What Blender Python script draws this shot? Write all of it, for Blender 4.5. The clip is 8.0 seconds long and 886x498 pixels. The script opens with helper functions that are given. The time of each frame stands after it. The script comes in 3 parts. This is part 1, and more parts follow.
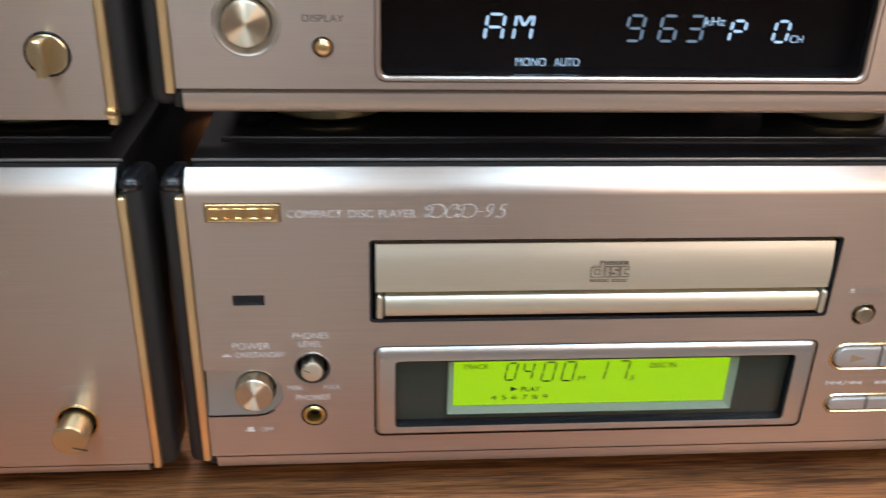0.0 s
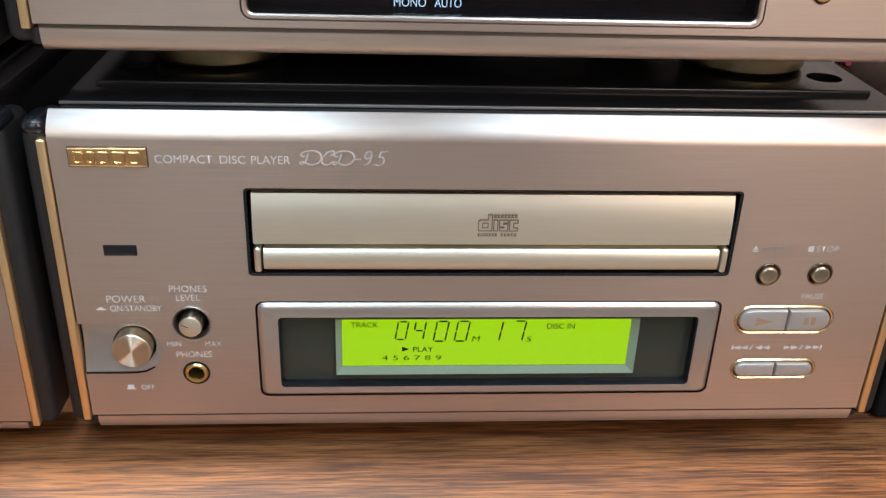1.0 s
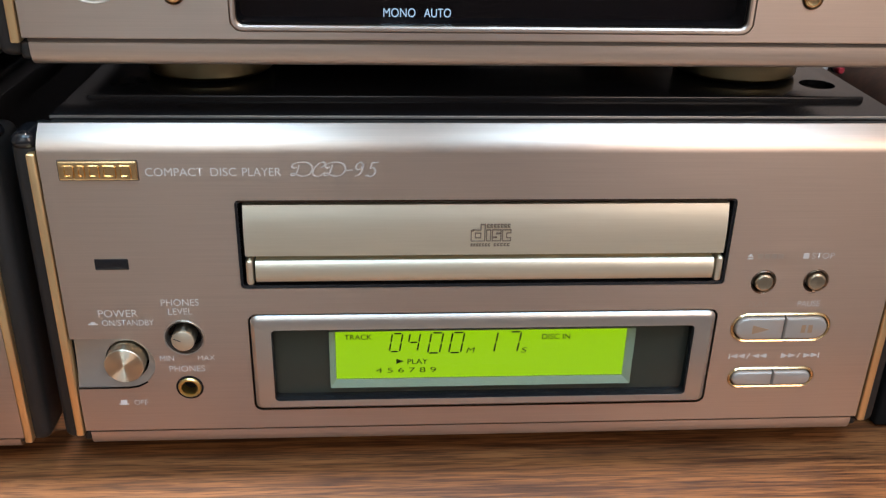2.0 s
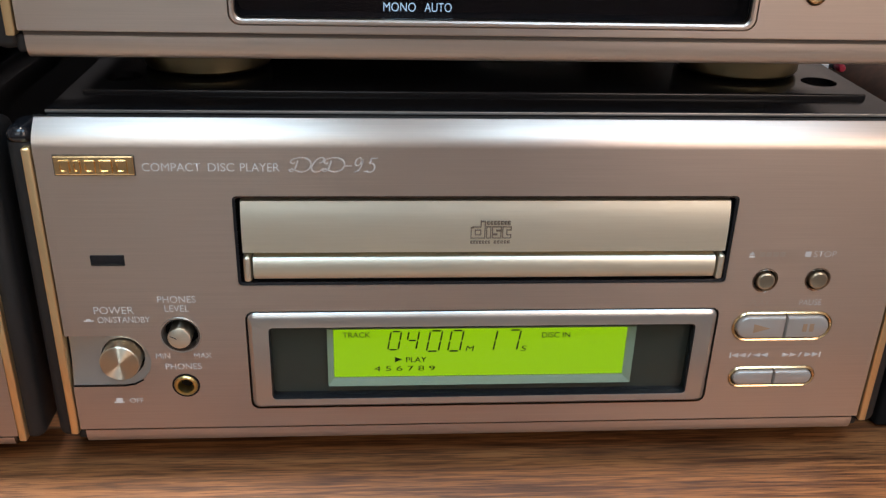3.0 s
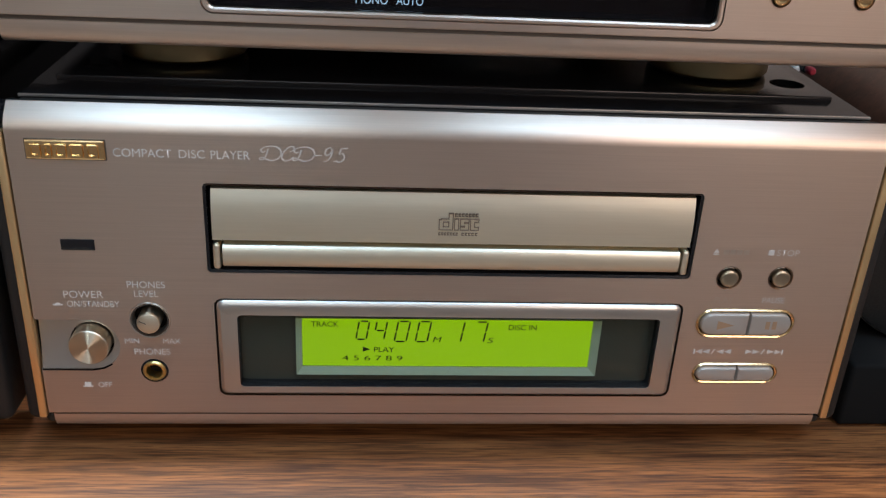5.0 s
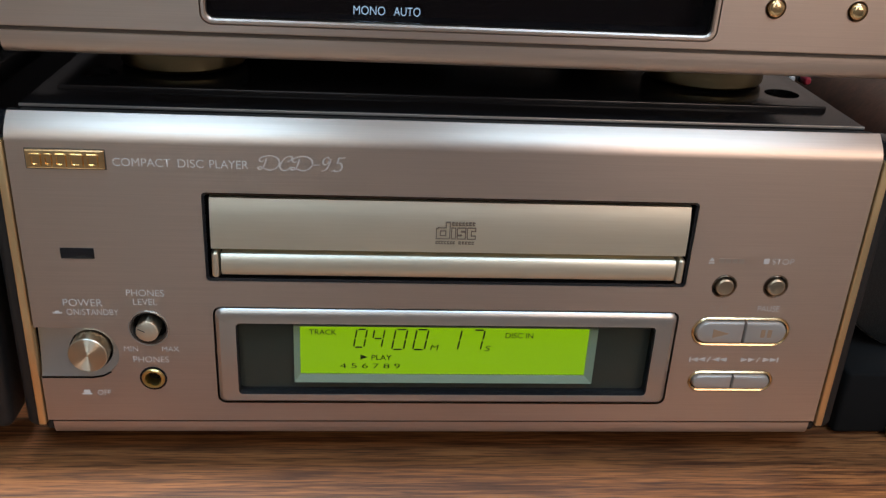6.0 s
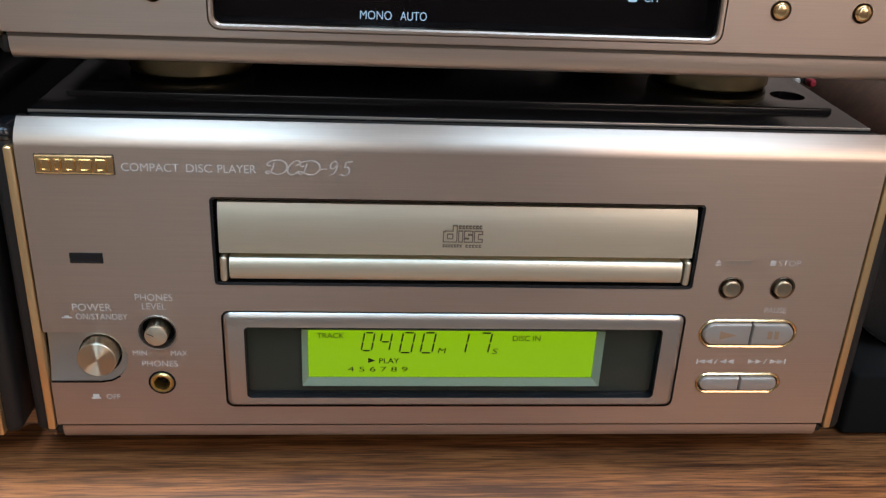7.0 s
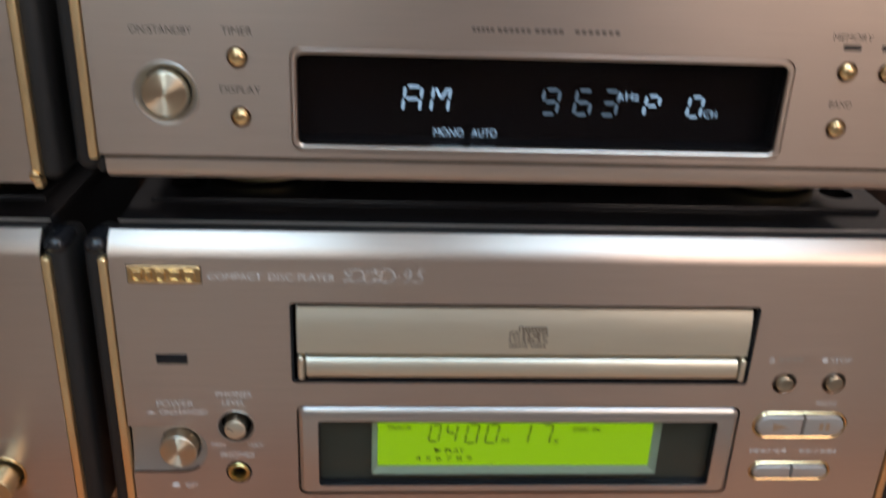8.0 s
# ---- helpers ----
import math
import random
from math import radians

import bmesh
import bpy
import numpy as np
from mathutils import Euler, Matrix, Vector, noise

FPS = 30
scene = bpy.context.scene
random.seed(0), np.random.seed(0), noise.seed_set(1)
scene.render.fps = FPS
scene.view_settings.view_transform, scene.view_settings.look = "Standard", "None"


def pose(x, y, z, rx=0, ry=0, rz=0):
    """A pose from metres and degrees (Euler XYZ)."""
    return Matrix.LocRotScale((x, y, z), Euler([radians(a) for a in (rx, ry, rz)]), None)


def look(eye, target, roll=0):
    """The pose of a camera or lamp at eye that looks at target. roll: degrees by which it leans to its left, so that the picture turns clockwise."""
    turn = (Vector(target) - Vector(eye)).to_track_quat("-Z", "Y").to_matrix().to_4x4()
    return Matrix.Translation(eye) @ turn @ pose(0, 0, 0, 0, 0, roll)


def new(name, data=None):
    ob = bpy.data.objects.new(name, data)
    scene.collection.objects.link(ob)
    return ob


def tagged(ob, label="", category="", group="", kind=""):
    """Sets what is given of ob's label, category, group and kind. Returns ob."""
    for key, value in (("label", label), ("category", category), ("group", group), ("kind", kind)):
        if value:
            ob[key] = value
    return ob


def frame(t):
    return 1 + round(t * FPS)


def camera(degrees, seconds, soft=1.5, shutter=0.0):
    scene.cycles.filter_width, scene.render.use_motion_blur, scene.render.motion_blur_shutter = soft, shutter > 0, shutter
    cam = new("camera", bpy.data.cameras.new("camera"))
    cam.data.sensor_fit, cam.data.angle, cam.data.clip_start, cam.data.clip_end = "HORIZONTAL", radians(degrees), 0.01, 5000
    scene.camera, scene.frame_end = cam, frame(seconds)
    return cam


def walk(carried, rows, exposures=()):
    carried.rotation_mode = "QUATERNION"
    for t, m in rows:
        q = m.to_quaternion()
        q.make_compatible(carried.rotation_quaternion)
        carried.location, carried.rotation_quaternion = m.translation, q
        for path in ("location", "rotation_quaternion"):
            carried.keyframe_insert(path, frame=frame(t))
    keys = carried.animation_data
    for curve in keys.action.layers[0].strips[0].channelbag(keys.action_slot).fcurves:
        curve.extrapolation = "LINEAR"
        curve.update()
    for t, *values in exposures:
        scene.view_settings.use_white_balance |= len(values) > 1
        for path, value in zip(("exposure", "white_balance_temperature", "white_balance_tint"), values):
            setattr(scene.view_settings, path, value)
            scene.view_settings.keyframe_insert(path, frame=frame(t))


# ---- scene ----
cam = camera(51.00, 8.0, soft=1.3, shutter=0.42)
PATH = [
    (0, (0.05304, -0.24664, 0.20598), (0.12852, 0.64488, -0.24067), 1.67),
    (0.5, (0.08278, -0.24451, 0.20094), (0.15442, 0.64246, -0.25529), 2.22),
    (1, (0.09107, -0.24465, 0.19072), (0.15752, 0.64481, -0.26143), 2.07),
    (1.5, (0.0944, -0.24519, 0.18877), (0.15752, 0.65136, -0.24965), 1.37),
    (3, (0.09278, -0.24279, 0.18608), (0.16207, 0.65561, -0.24759), 1.66),
    (3.5, (0.09591, -0.2443, 0.18496), (0.1691, 0.65195, -0.2525), 2.57),
    (4, (0.10119, -0.24739, 0.18592), (0.17787, 0.64983, -0.24894), 2.70),
    (4.5, (0.09877, -0.24683, 0.18501), (0.17857, 0.65035, -0.24938), 3.03),
    (6, (0.09967, -0.24857, 0.18697), (0.17964, 0.65196, -0.2404), 3.14),
    (6.5, (0.09895, -0.24894, 0.18738), (0.17779, 0.65312, -0.23697), 3.02),
    (7, (0.09874, -0.24957, 0.18682), (0.1741, 0.65358, -0.23584), 2.74),
    (7.5, (0.09824, -0.25092, 0.18926), (0.1692, 0.65286, -0.23281), 2.38),
    (7.9, (0.08717, -0.25092, 0.20863), (0.14467, 0.6575, -0.20546), 2.12),
    (8, (0.08111, -0.24905, 0.21743), (0.14133, 0.65928, -0.19645), 2.32),
]
walk(cam, [(t, look(eye, target, roll)) for t, eye, target, roll in PATH],
     exposures=[(0, 0.65), (0.5, 0.68), (1.0, 0.66), (1.5, 0.56), (3.0, 0.28), (4.5, 0.13), (6.0, -0.08), (6.5, -0.05), (7.0, 0.09), (7.5, 0.06), (8.0, 0.08)])

# ---------------------------------------------------------------- world and light
world = bpy.data.worlds.new("sky")
scene.world = world
world.use_nodes = True
wt = world.node_tree
sky = wt.nodes.new("ShaderNodeTexSky")
sky.sky_type = "NISHITA"
sky.sun_disc = False
sky.sun_elevation, sky.sun_rotation = radians(40), radians(200)
wt.links.new(sky.outputs[0], wt.nodes["Background"].inputs[0])
wt.nodes["Background"].inputs[1].default_value = 0.10


def area(name, m, w, h, watts, colour):
    d = bpy.data.lights.new(name, "AREA")
    d.shape, d.size, d.size_y, d.energy, d.color = "RECTANGLE", w, h, watts, colour
    ob = new(name, d)
    ob.matrix_world = m
    return ob


# two unseen windows, cool and warm, added to brighten and tint the fronts; two bluish ceiling panels, one warmer shaded
# lamp above the rack
area("unseen_window_light", pose(-0.25, -1.17, 0.855, 90, 0, 0), 0.58, 0.81, 1.0, (0.82, 0.98, 0.94))
area("unseen_window_light", pose(0.90, -1.17, 0.855, 90, 0, 0), 0.76, 0.81, 7.6, (1.0, 0.76, 0.60))
LAMPS = ((-0.28, -0.78, 0.46, 0.80, 9.4), (0.66, -0.78, 0.70, 0.80, 11.2))
for lx, ly, lw, lh, watts in LAMPS:
    area("ceiling_panel_light", pose(lx, ly, 1.605, 0, 0, 0), lw, lh, watts, (0.45, 0.72, 1.0))
rack_lamp = area("rack_lamp_light", pose(-0.30, 0.11, 1.605, 0, 0, 0), 0.8, 0.13, 10.5, (1.0, 0.90, 0.79))
rack_lamp.data.spread = radians(75)  # a shaded down-light

# ---------------------------------------------------------------- materials
K = 0.001  # millimetres


def material(name, colour, rough=0.5, metal=0.0, **more):
    m = bpy.data.materials.new(name)
    m.use_nodes = True
    p = m.node_tree.nodes["Principled BSDF"]
    p.inputs["Base Color"].default_value = (*colour, 1)
    p.inputs["Roughness"].default_value = rough
    p.inputs["Metallic"].default_value = metal
    for key, value in more.items():
        p.inputs[key.replace("_", " ")].default_value = value
    return m


def grain(m, scale, amount, bump, colour=None, rough=None, detail=3.0, depth=0.0003):
    """Noise stretched by scale (per axis): relief, and a change of colour or roughness between two values."""
    t = m.node_tree
    p = t.nodes["Principled BSDF"]
    co = t.nodes.new("ShaderNodeTexCoord")
    mp = t.nodes.new("ShaderNodeMapping")
    mp.inputs["Scale"].default_value = scale
    ns = t.nodes.new("ShaderNodeTexNoise")
    ns.inputs["Scale"].default_value = 1.0
    ns.inputs["Detail"].default_value = detail
    t.links.new(co.outputs["Object"], mp.inputs[0])
    t.links.new(mp.outputs[0], ns.inputs["Vector"])
    if bump:
        b = t.nodes.new("ShaderNodeBump")
        b.inputs["Strength"].default_value = bump
        b.inputs["Distance"].default_value = depth
        t.links.new(ns.outputs[0], b.inputs["Height"])
        t.links.new(b.outputs[0], p.inputs["Normal"])
    if rough:
        r = t.nodes.new("ShaderNodeMapRange")
        r.inputs["To Min"].default_value, r.inputs["To Max"].default_value = rough
        t.links.new(ns.outputs[0], r.inputs["Value"])
        t.links.new(r.outputs[0], p.inputs["Roughness"])
    if colour:
        r = t.nodes.new("ShaderNodeValToRGB")
        r.color_ramp.elements[0].position, r.color_ramp.elements[1].position = 0.5 - amount, 0.5 + amount
        r.color_ramp.elements[0].color, r.color_ramp.elements[1].color = (*colour[0], 1), (*colour[1], 1)
        t.links.new(ns.outputs[0], r.inputs[0])
        t.links.new(r.outputs[0], p.inputs["Base Color"])
    return m


CHAMPAGNE = grain(material("champagne_brushed_aluminium", (0.58, 0.51, 0.45), 0.34, 1.0), (30, 900, 2600), 0.3, 0.10,
                  colour=((0.568, 0.456, 0.379), (0.641, 0.517, 0.432)), rough=(0.30, 0.38), depth=0.00006)


def brushed(m, amount):
    """Brush lines along x: reflections spread upwards and downwards."""
    t = m.node_tree
    up = t.nodes.new("ShaderNodeCombineXYZ")
    up.inputs[2].default_value = 1.0
    p = t.nodes["Principled BSDF"]
    p.inputs["Anisotropic"].default_value = amount
    t.links.new(up.outputs[0], p.inputs["Tangent"])
    return m


brushed(CHAMPAGNE, 0.82)
SATIN = grain(material("champagne_satin_aluminium", (0.78, 0.70, 0.60), 0.36, 1.0), (60, 900, 1800), 0.3, 0.06,
              colour=((0.78, 0.71, 0.56), (0.83, 0.76, 0.61)), rough=(0.36, 0.44), depth=0.00005)
brushed(SATIN, 0.6)
SILVER = grain(material("silver_lacquer", (0.62, 0.59, 0.55), 0.32, 0.9), (400, 400, 400), 0.3, 0.05, rough=(0.27, 0.37), depth=0.00004)
KEY_GREY = grain(material("silver_grey_key_lacquer", (0.50, 0.46, 0.42), 0.34, 0.45), (900, 900, 900), 0.3, 0.05, rough=(0.28, 0.40), depth=0.00004)
DULL_BUTTON = material("dull_brass_button", (0.58, 0.51, 0.39), 0.3, 1.0)
SOCKET_GOLD = material("gold_plated_socket", (0.78, 0.60, 0.24), 0.3, 1.0)
GOLD = grain(material("gold_plate", (0.93, 0.67, 0.35), 0.24, 1.0), (300, 300, 60), 0.3, 0.05, rough=(0.16, 0.3), depth=0.00005)
BRASS = grain(material("pale_brass", (0.68, 0.57, 0.36), 0.3, 1.0), (400, 400, 400), 0.3, 0.04, rough=(0.24, 0.36), depth=0.00005)
TRIM_GOLD = grain(material("polished_gold_trim", (1.0, 0.76, 0.42), 0.4, 1.0), (300, 300, 40), 0.3, 0.05, rough=(0.34, 0.46), depth=0.00005)
FOOT_BRASS = grain(material("dull_brass", (0.31, 0.25, 0.14), 0.36, 1.0), (60, 60, 900), 0.3, 0.05, rough=(0.3, 0.42), depth=0.00005)
BLACK = grain(material("black_satin_plastic", (0.014, 0.0135, 0.0135), 0.52), (900, 900, 900), 0.3, 0.06, rough=(0.46, 0.6), depth=0.00005)
GLOSS = grain(material("black_gloss_plastic", (0.012, 0.012, 0.014), 0.15), (700, 700, 700), 0.3, 0.08, rough=(0.1, 0.22), depth=0.00008)
STEEL = grain(material("black_painted_steel", (0.014, 0.014, 0.016), 0.18), (1500, 1500, 1500), 0.3, 0.05, rough=(0.13, 0.24), depth=0.00006)
HOLE = material("dark_recess", (0.009, 0.0075, 0.0075), 0.8, Specular_IOR_Level=0.1)
SEAM = material("shadowed_bronze", (0.11, 0.09, 0.075), 0.5, 0.4)
SMOKE = material("smoked_backing", (0.045, 0.050, 0.043), 0.35)
TRAY = material("grey_green_tray", (0.30, 0.36, 0.30), 0.4)
WHITE_INK = material("white_ink", (0.74, 0.72, 0.70), 0.5)
FADED_INK = material("faded_white_ink", (0.66, 0.62, 0.59), 0.5, 0.1)
WORN_INK = material("worn_white_ink", (0.60, 0.52, 0.45), 0.42, 0.85)
DARK_INK = material("dark_ink", (0.045, 0.035, 0.03), 0.5)
FAINT_INK = material("worn_dark_ink", (0.16, 0.12, 0.10), 0.5, 0.3)
DISC_INK = material("brown_ink", (0.20, 0.15, 0.11), 0.5)
ORANGE_INK = material("orange_ink", (0.50, 0.34, 0.22), 0.4, 0.4)
LCD_INK = material("lcd_segment", (0.012, 0.02, 0.004), 0.5)
RED = material("red_plastic", (0.38, 0.025, 0.045), 0.4)
WHITE = material("white_plastic", (0.8, 0.8, 0.8), 0.35)
# lightless black for the block that draws the loudspeaker's shadow
SHADOW_BLACK = material("matt_black_for_shadow", (0.008, 0.008, 0.008), 0.9, Specular_IOR_Level=0.15)
RUBBER = material("black_rubber", (0.012, 0.012, 0.013), 0.55)


def spun_metal(name, colour):
    m = material(name, colour, 0.44, 1.0, Anisotropic=1.0, Anisotropic_Rotation=0.25)
    t = m.node_tree
    tan = t.nodes.new("ShaderNodeTangent")
    tan.direction_type, tan.axis = "RADIAL", "Y"
    t.links.new(tan.outputs[0], t.nodes["Principled BSDF"].inputs["Tangent"])
    return m


SPUN = spun_metal("spun_brass_face", (0.88, 0.75, 0.56))


def glowing(name, colour, strength):
    m = material(name, (0.02, 0.02, 0.02), 0.8, Specular_IOR_Level=0.0)
    p = m.node_tree.nodes["Principled BSDF"]
    p.inputs["Emission Color"].default_value = (*colour, 1)
    p.inputs["Emission Strength"].default_value = strength
    return m


LCD = glowing("backlit_green_lcd", (0.27, 0.50, 0.001), 0.95)
VFD = glowing("blue_white_fluorescent_segment", (0.46, 0.76, 1.0), 1.15)
VFD_DIM = glowing("dim_fluorescent_segment", (0.46, 0.76, 1.0), 0.34)


def pane_material(name, colour):
    m = bpy.data.materials.new(name)
    m.use_nodes = True
    t = m.node_tree
    t.nodes.remove(t.nodes["Principled BSDF"])
    a, b, mix, fr = (t.nodes.new("ShaderNode" + k) for k in ("BsdfTransparent", "BsdfGlossy", "MixShader", "Fresnel"))
    a.inputs[0].default_value = (*colour, 1)
    b.inputs["Roughness"].default_value = 0.06
    fr.inputs["IOR"].default_value = 1.2
    t.links.new(fr.outputs[0], mix.inputs[0])
    t.links.new(a.outputs[0], mix.inputs[1])
    t.links.new(b.outputs[0], mix.inputs[2])
    t.links.new(mix.outputs[0], t.nodes["Material Output"].inputs[0])
    return m


CLEAR = pane_material("clear_acrylic", (0.93, 0.95, 0.92))
TINTED = pane_material("tinted_acrylic", (0.82, 0.78, 0.80))


def wood_material(name, dark, light, along, rough):
    """Wood with broad figure, fine pores and long streaks along one axis ('x' or 'z')."""
    m = material(name, light, rough)
    t = m.node_tree
    p = t.nodes["Principled BSDF"]
    co = t.nodes.new("ShaderNodeTexCoord")

    def noise_at(scale, detail, twist=0.0):
        mp = t.nodes.new("ShaderNodeMapping")
        mp.inputs["Scale"].default_value = scale
        ns = t.nodes.new("ShaderNodeTexNoise")
        ns.inputs["Scale"].default_value, ns.inputs["Detail"].default_value = 1.0, detail
        ns.inputs["Distortion"].default_value = twist
        t.links.new(co.outputs["Object"], mp.inputs[0])
        t.links.new(mp.outputs[0], ns.inputs["Vector"])
        return ns.outputs[0]

    a, b, c = ((5, 60, 60), (32, 720, 720), (75, 1900, 1900)) if along == "x" else ((60, 60, 7), (380, 380, 26), (1700, 1700, 130))
    figure, streak, pore = noise_at(a, 3, 0.8), noise_at(b, 4, 0.4), noise_at(c, 2)
    mix = t.nodes.new("ShaderNodeMath")
    mix.operation = "MULTIPLY_ADD"
    mix.inputs[1].default_value = 0.48
    t.links.new(figure, mix.inputs[0])
    half = t.nodes.new("ShaderNodeMath")
    half.operation = "MULTIPLY"
    half.inputs[1].default_value = 0.52
    t.links.new(streak, half.inputs[0])
    t.links.new(half.outputs[0], mix.inputs[2])
    ramp = t.nodes.new("ShaderNodeValToRGB")
    ramp.color_ramp.elements[0].position, ramp.color_ramp.elements[1].position = 0.39, 0.59
    ramp.color_ramp.elements[0].color, ramp.color_ramp.elements[1].color = (*dark, 1), (*light, 1)
    t.links.new(mix.outputs[0], ramp.inputs[0])
    lines = t.nodes.new("ShaderNodeValToRGB")
    lines.color_ramp.elements[0].position, lines.color_ramp.elements[1].position = 0.40, 0.48
    lines.color_ramp.elements[0].color, lines.color_ramp.elements[1].color = (0.30, 0.24, 0.20, 1), (1, 1, 1, 1)
    t.links.new(pore, lines.inputs[0])
    mul = t.nodes.new("ShaderNodeMix")
    mul.data_type, mul.blend_type = "RGBA", "MULTIPLY"
    mul.inputs[0].default_value = 0.72
    t.links.new(ramp.outputs[0], mul.inputs[6])
    t.links.new(lines.outputs[0], mul.inputs[7])
    t.links.new(mul.outputs[2], p.inputs["Base Color"])
    bump = t.nodes.new("ShaderNodeBump")
    bump.inputs["Strength"].default_value, bump.inputs["Distance"].default_value = 0.25, 0.0002
    t.links.new(streak, bump.inputs["Height"])
    t.links.new(bump.outputs[0], p.inputs["Normal"])
    return m


SHELF_WOOD = wood_material("brown_wood_grain_veneer", (0.058, 0.0188, 0.0062), (0.258, 0.104, 0.034), "x", 0.45)
DARK_WOOD = wood_material("dark_walnut_veneer", (0.015, 0.0065, 0.0045), (0.042, 0.018, 0.012), "z", 0.4)
CARPET = grain(material("grey_beige_carpet", (0.48, 0.44, 0.39), 0.95), (220, 220, 220), 0.25, 0.5, colour=((0.42, 0.385, 0.34), (0.54, 0.495, 0.44)), depth=0.003)
PAINT = grain(material("beige_wallpaper", (0.44, 0.36, 0.31), 0.85), (60, 60, 60), 0.25, 0.15,
              colour=((0.41, 0.335, 0.285), (0.47, 0.385, 0.335)))
CEIL = grain(material("white_ceiling_paper", (0.8, 0.79, 0.76), 0.9), (80, 80, 80), 0.25, 0.2, colour=((0.77, 0.76, 0.73), (0.82, 0.81, 0.78)))
FRAME_WHITE = material("white_lacquer", (0.75, 0.75, 0.73), 0.4)
BAFFLE = grain(material("black_grained_vinyl", (0.016, 0.017, 0.018), 0.5), (1400, 1400, 1400), 0.2, 0.6,
               colour=((0.005, 0.006, 0.006), (0.02, 0.022, 0.022)), depth=0.0003)

# ---------------------------------------------------------------- mesh helpers (millimetres)


def soft_shade(me, degrees=32):
    me.polygons.foreach_set("use_smooth", [True] * len(me.polygons))
    me.set_sharp_from_angle(angle=radians(degrees))
    return me


def to_mesh(name, bm, mat):
    bmesh.ops.scale(bm, vec=(K, K, K), verts=bm.verts)
    bmesh.ops.recalc_face_normals(bm, faces=bm.faces)
    me = bpy.data.meshes.new(name)
    bm.to_mesh(me)
    bm.free()
    me.materials.append(mat)
    return soft_shade(me)


def part(name, bm, mat, parent, label=""):
    """One mesh object under a thing or a part; the mesh is given in the thing's millimetres."""
    me = bm if isinstance(bm, bpy.types.Mesh) else to_mesh(name, bm, mat)
    ob = new(name, me)
    ob.parent = parent
    return tagged(ob, label)


def thing(name, x, y, z, label, category, group="", kind=""):
    ob = new(name)
    ob.empty_display_size = 0.02
    ob.location = (x * K, y * K, z * K)
    return tagged(ob, label, category, group, kind)


def box(x0, x1, y0, y1, z0, z1, r=0.4, seg=2, bm=None):
    bm = bm or bmesh.new()
    made = bmesh.ops.create_cube(bm, size=1)["verts"]
    for v in made:
        v.co = ((x0 + x1) / 2 + v.co.x * (x1 - x0), (y0 + y1) / 2 + v.co.y * (y1 - y0), (z0 + z1) / 2 + v.co.z * (z1 - z0))
    if r:
        edges = list({e for v in made for e in v.link_edges})
        bmesh.ops.bevel(bm, geom=edges, offset=r, segments=seg, profile=0.5, affect="EDGES")
    return bm


def rr(x0, x1, z0, z1, r, y, n=6):
    """A ring of points: a rounded rectangle that stands at depth y."""
    r = max(0.01, min(r, (x1 - x0) / 2 - 0.001, (z1 - z0) / 2 - 0.001))
    pts = []
    for cx, cz, a0 in ((x1 - r, z1 - r, 0), (x0 + r, z1 - r, 90), (x0 + r, z0 + r, 180), (x1 - r, z0 + r, 270)):
        for i in range(n + 1):
            a = radians(a0 + 90 * i / n)
            pts.append((cx + r * math.cos(a), y, cz + r * math.sin(a)))
    return pts


def loft(rings, closed=False, caps=(True, True), bm=None):
    """Skin over rings of equally many points; closed joins the last ring to the first."""
    bm = bm or bmesh.new()
    rows = [[bm.verts.new(p) for p in ring] for ring in rings]
    n = len(rows[0])
    pairs = list(zip(rows, rows[1:])) + ([(rows[-1], rows[0])] if closed else [])
    for a, b in pairs:
        for i in range(n):
            bm.faces.new((a[i], a[(i + 1) % n], b[(i + 1) % n], b[i]))
    if not closed:
        if caps[0]:
            bm.faces.new(rows[0])
        if caps[1]:
            bm.faces.new(rows[-1][::-1])
    return bm


def plate(x0, x1, z0, z1, r, y0, y1, b=0.3, n=6):
    """A rounded plate from front y0 to back y1 with a rounded front edge of b."""
    return loft([rr(x0 + b, x1 - b, z0 + b, z1 - b, r - b, y0, n), rr(x0 + 0.3 * b, x1 - 0.3 * b, z0 + 0.3 * b, z1 - 0.3 * b, r - 0.3 * b, y0 + 0.3 * b, n),
                 rr(x0, x1, z0, z1, r, y0 + b, n), rr(x0, x1, z0, z1, r, y1, n)])


def lathe(profile, cx, cz, n=48, bm=None):
    """Turned about a line along y through (cx, cz); profile: (radius, y) from front to back, closed at both ends."""
    rings = [[(cx + r * math.cos(2 * math.pi * i / n), y, cz + r * math.sin(2 * math.pi * i / n)) for i in range(n)] for r, y in profile]
    return loft(rings, bm=bm)


def lathe_up(profile, cx, cy, n=48):
    """Turned about an upright line through (cx, cy); profile: (radius, z) from below to above."""
    return loft([[(cx + r * math.cos(2 * math.pi * i / n), cy + r * math.sin(2 * math.pi * i / n), z) for i in range(n)] for r, z in profile])


def tube_ring(profile, cx, cz, n=40):
    """A turned ring with a hole; profile: a closed loop of (radius, y)."""
    return loft([[(cx + r * math.cos(2 * math.pi * i / n), y, cz + r * math.sin(2 * math.pi * i / n)) for i in range(n)] for r, y in profile], closed=True)


def slab(points, y0, y1, bm=None):
    """A flat shape of (x, z) points, from front y0 to back y1."""
    return loft([[(x, y0, z) for x, z in points], [(x, y1, z) for x, z in points]], bm=bm)


def profile_bar(points, x0, x1):
    """A section of (y, z) points drawn along x."""
    return loft([[(x0, y, z) for y, z in points], [(x1, y, z) for y, z in points]])


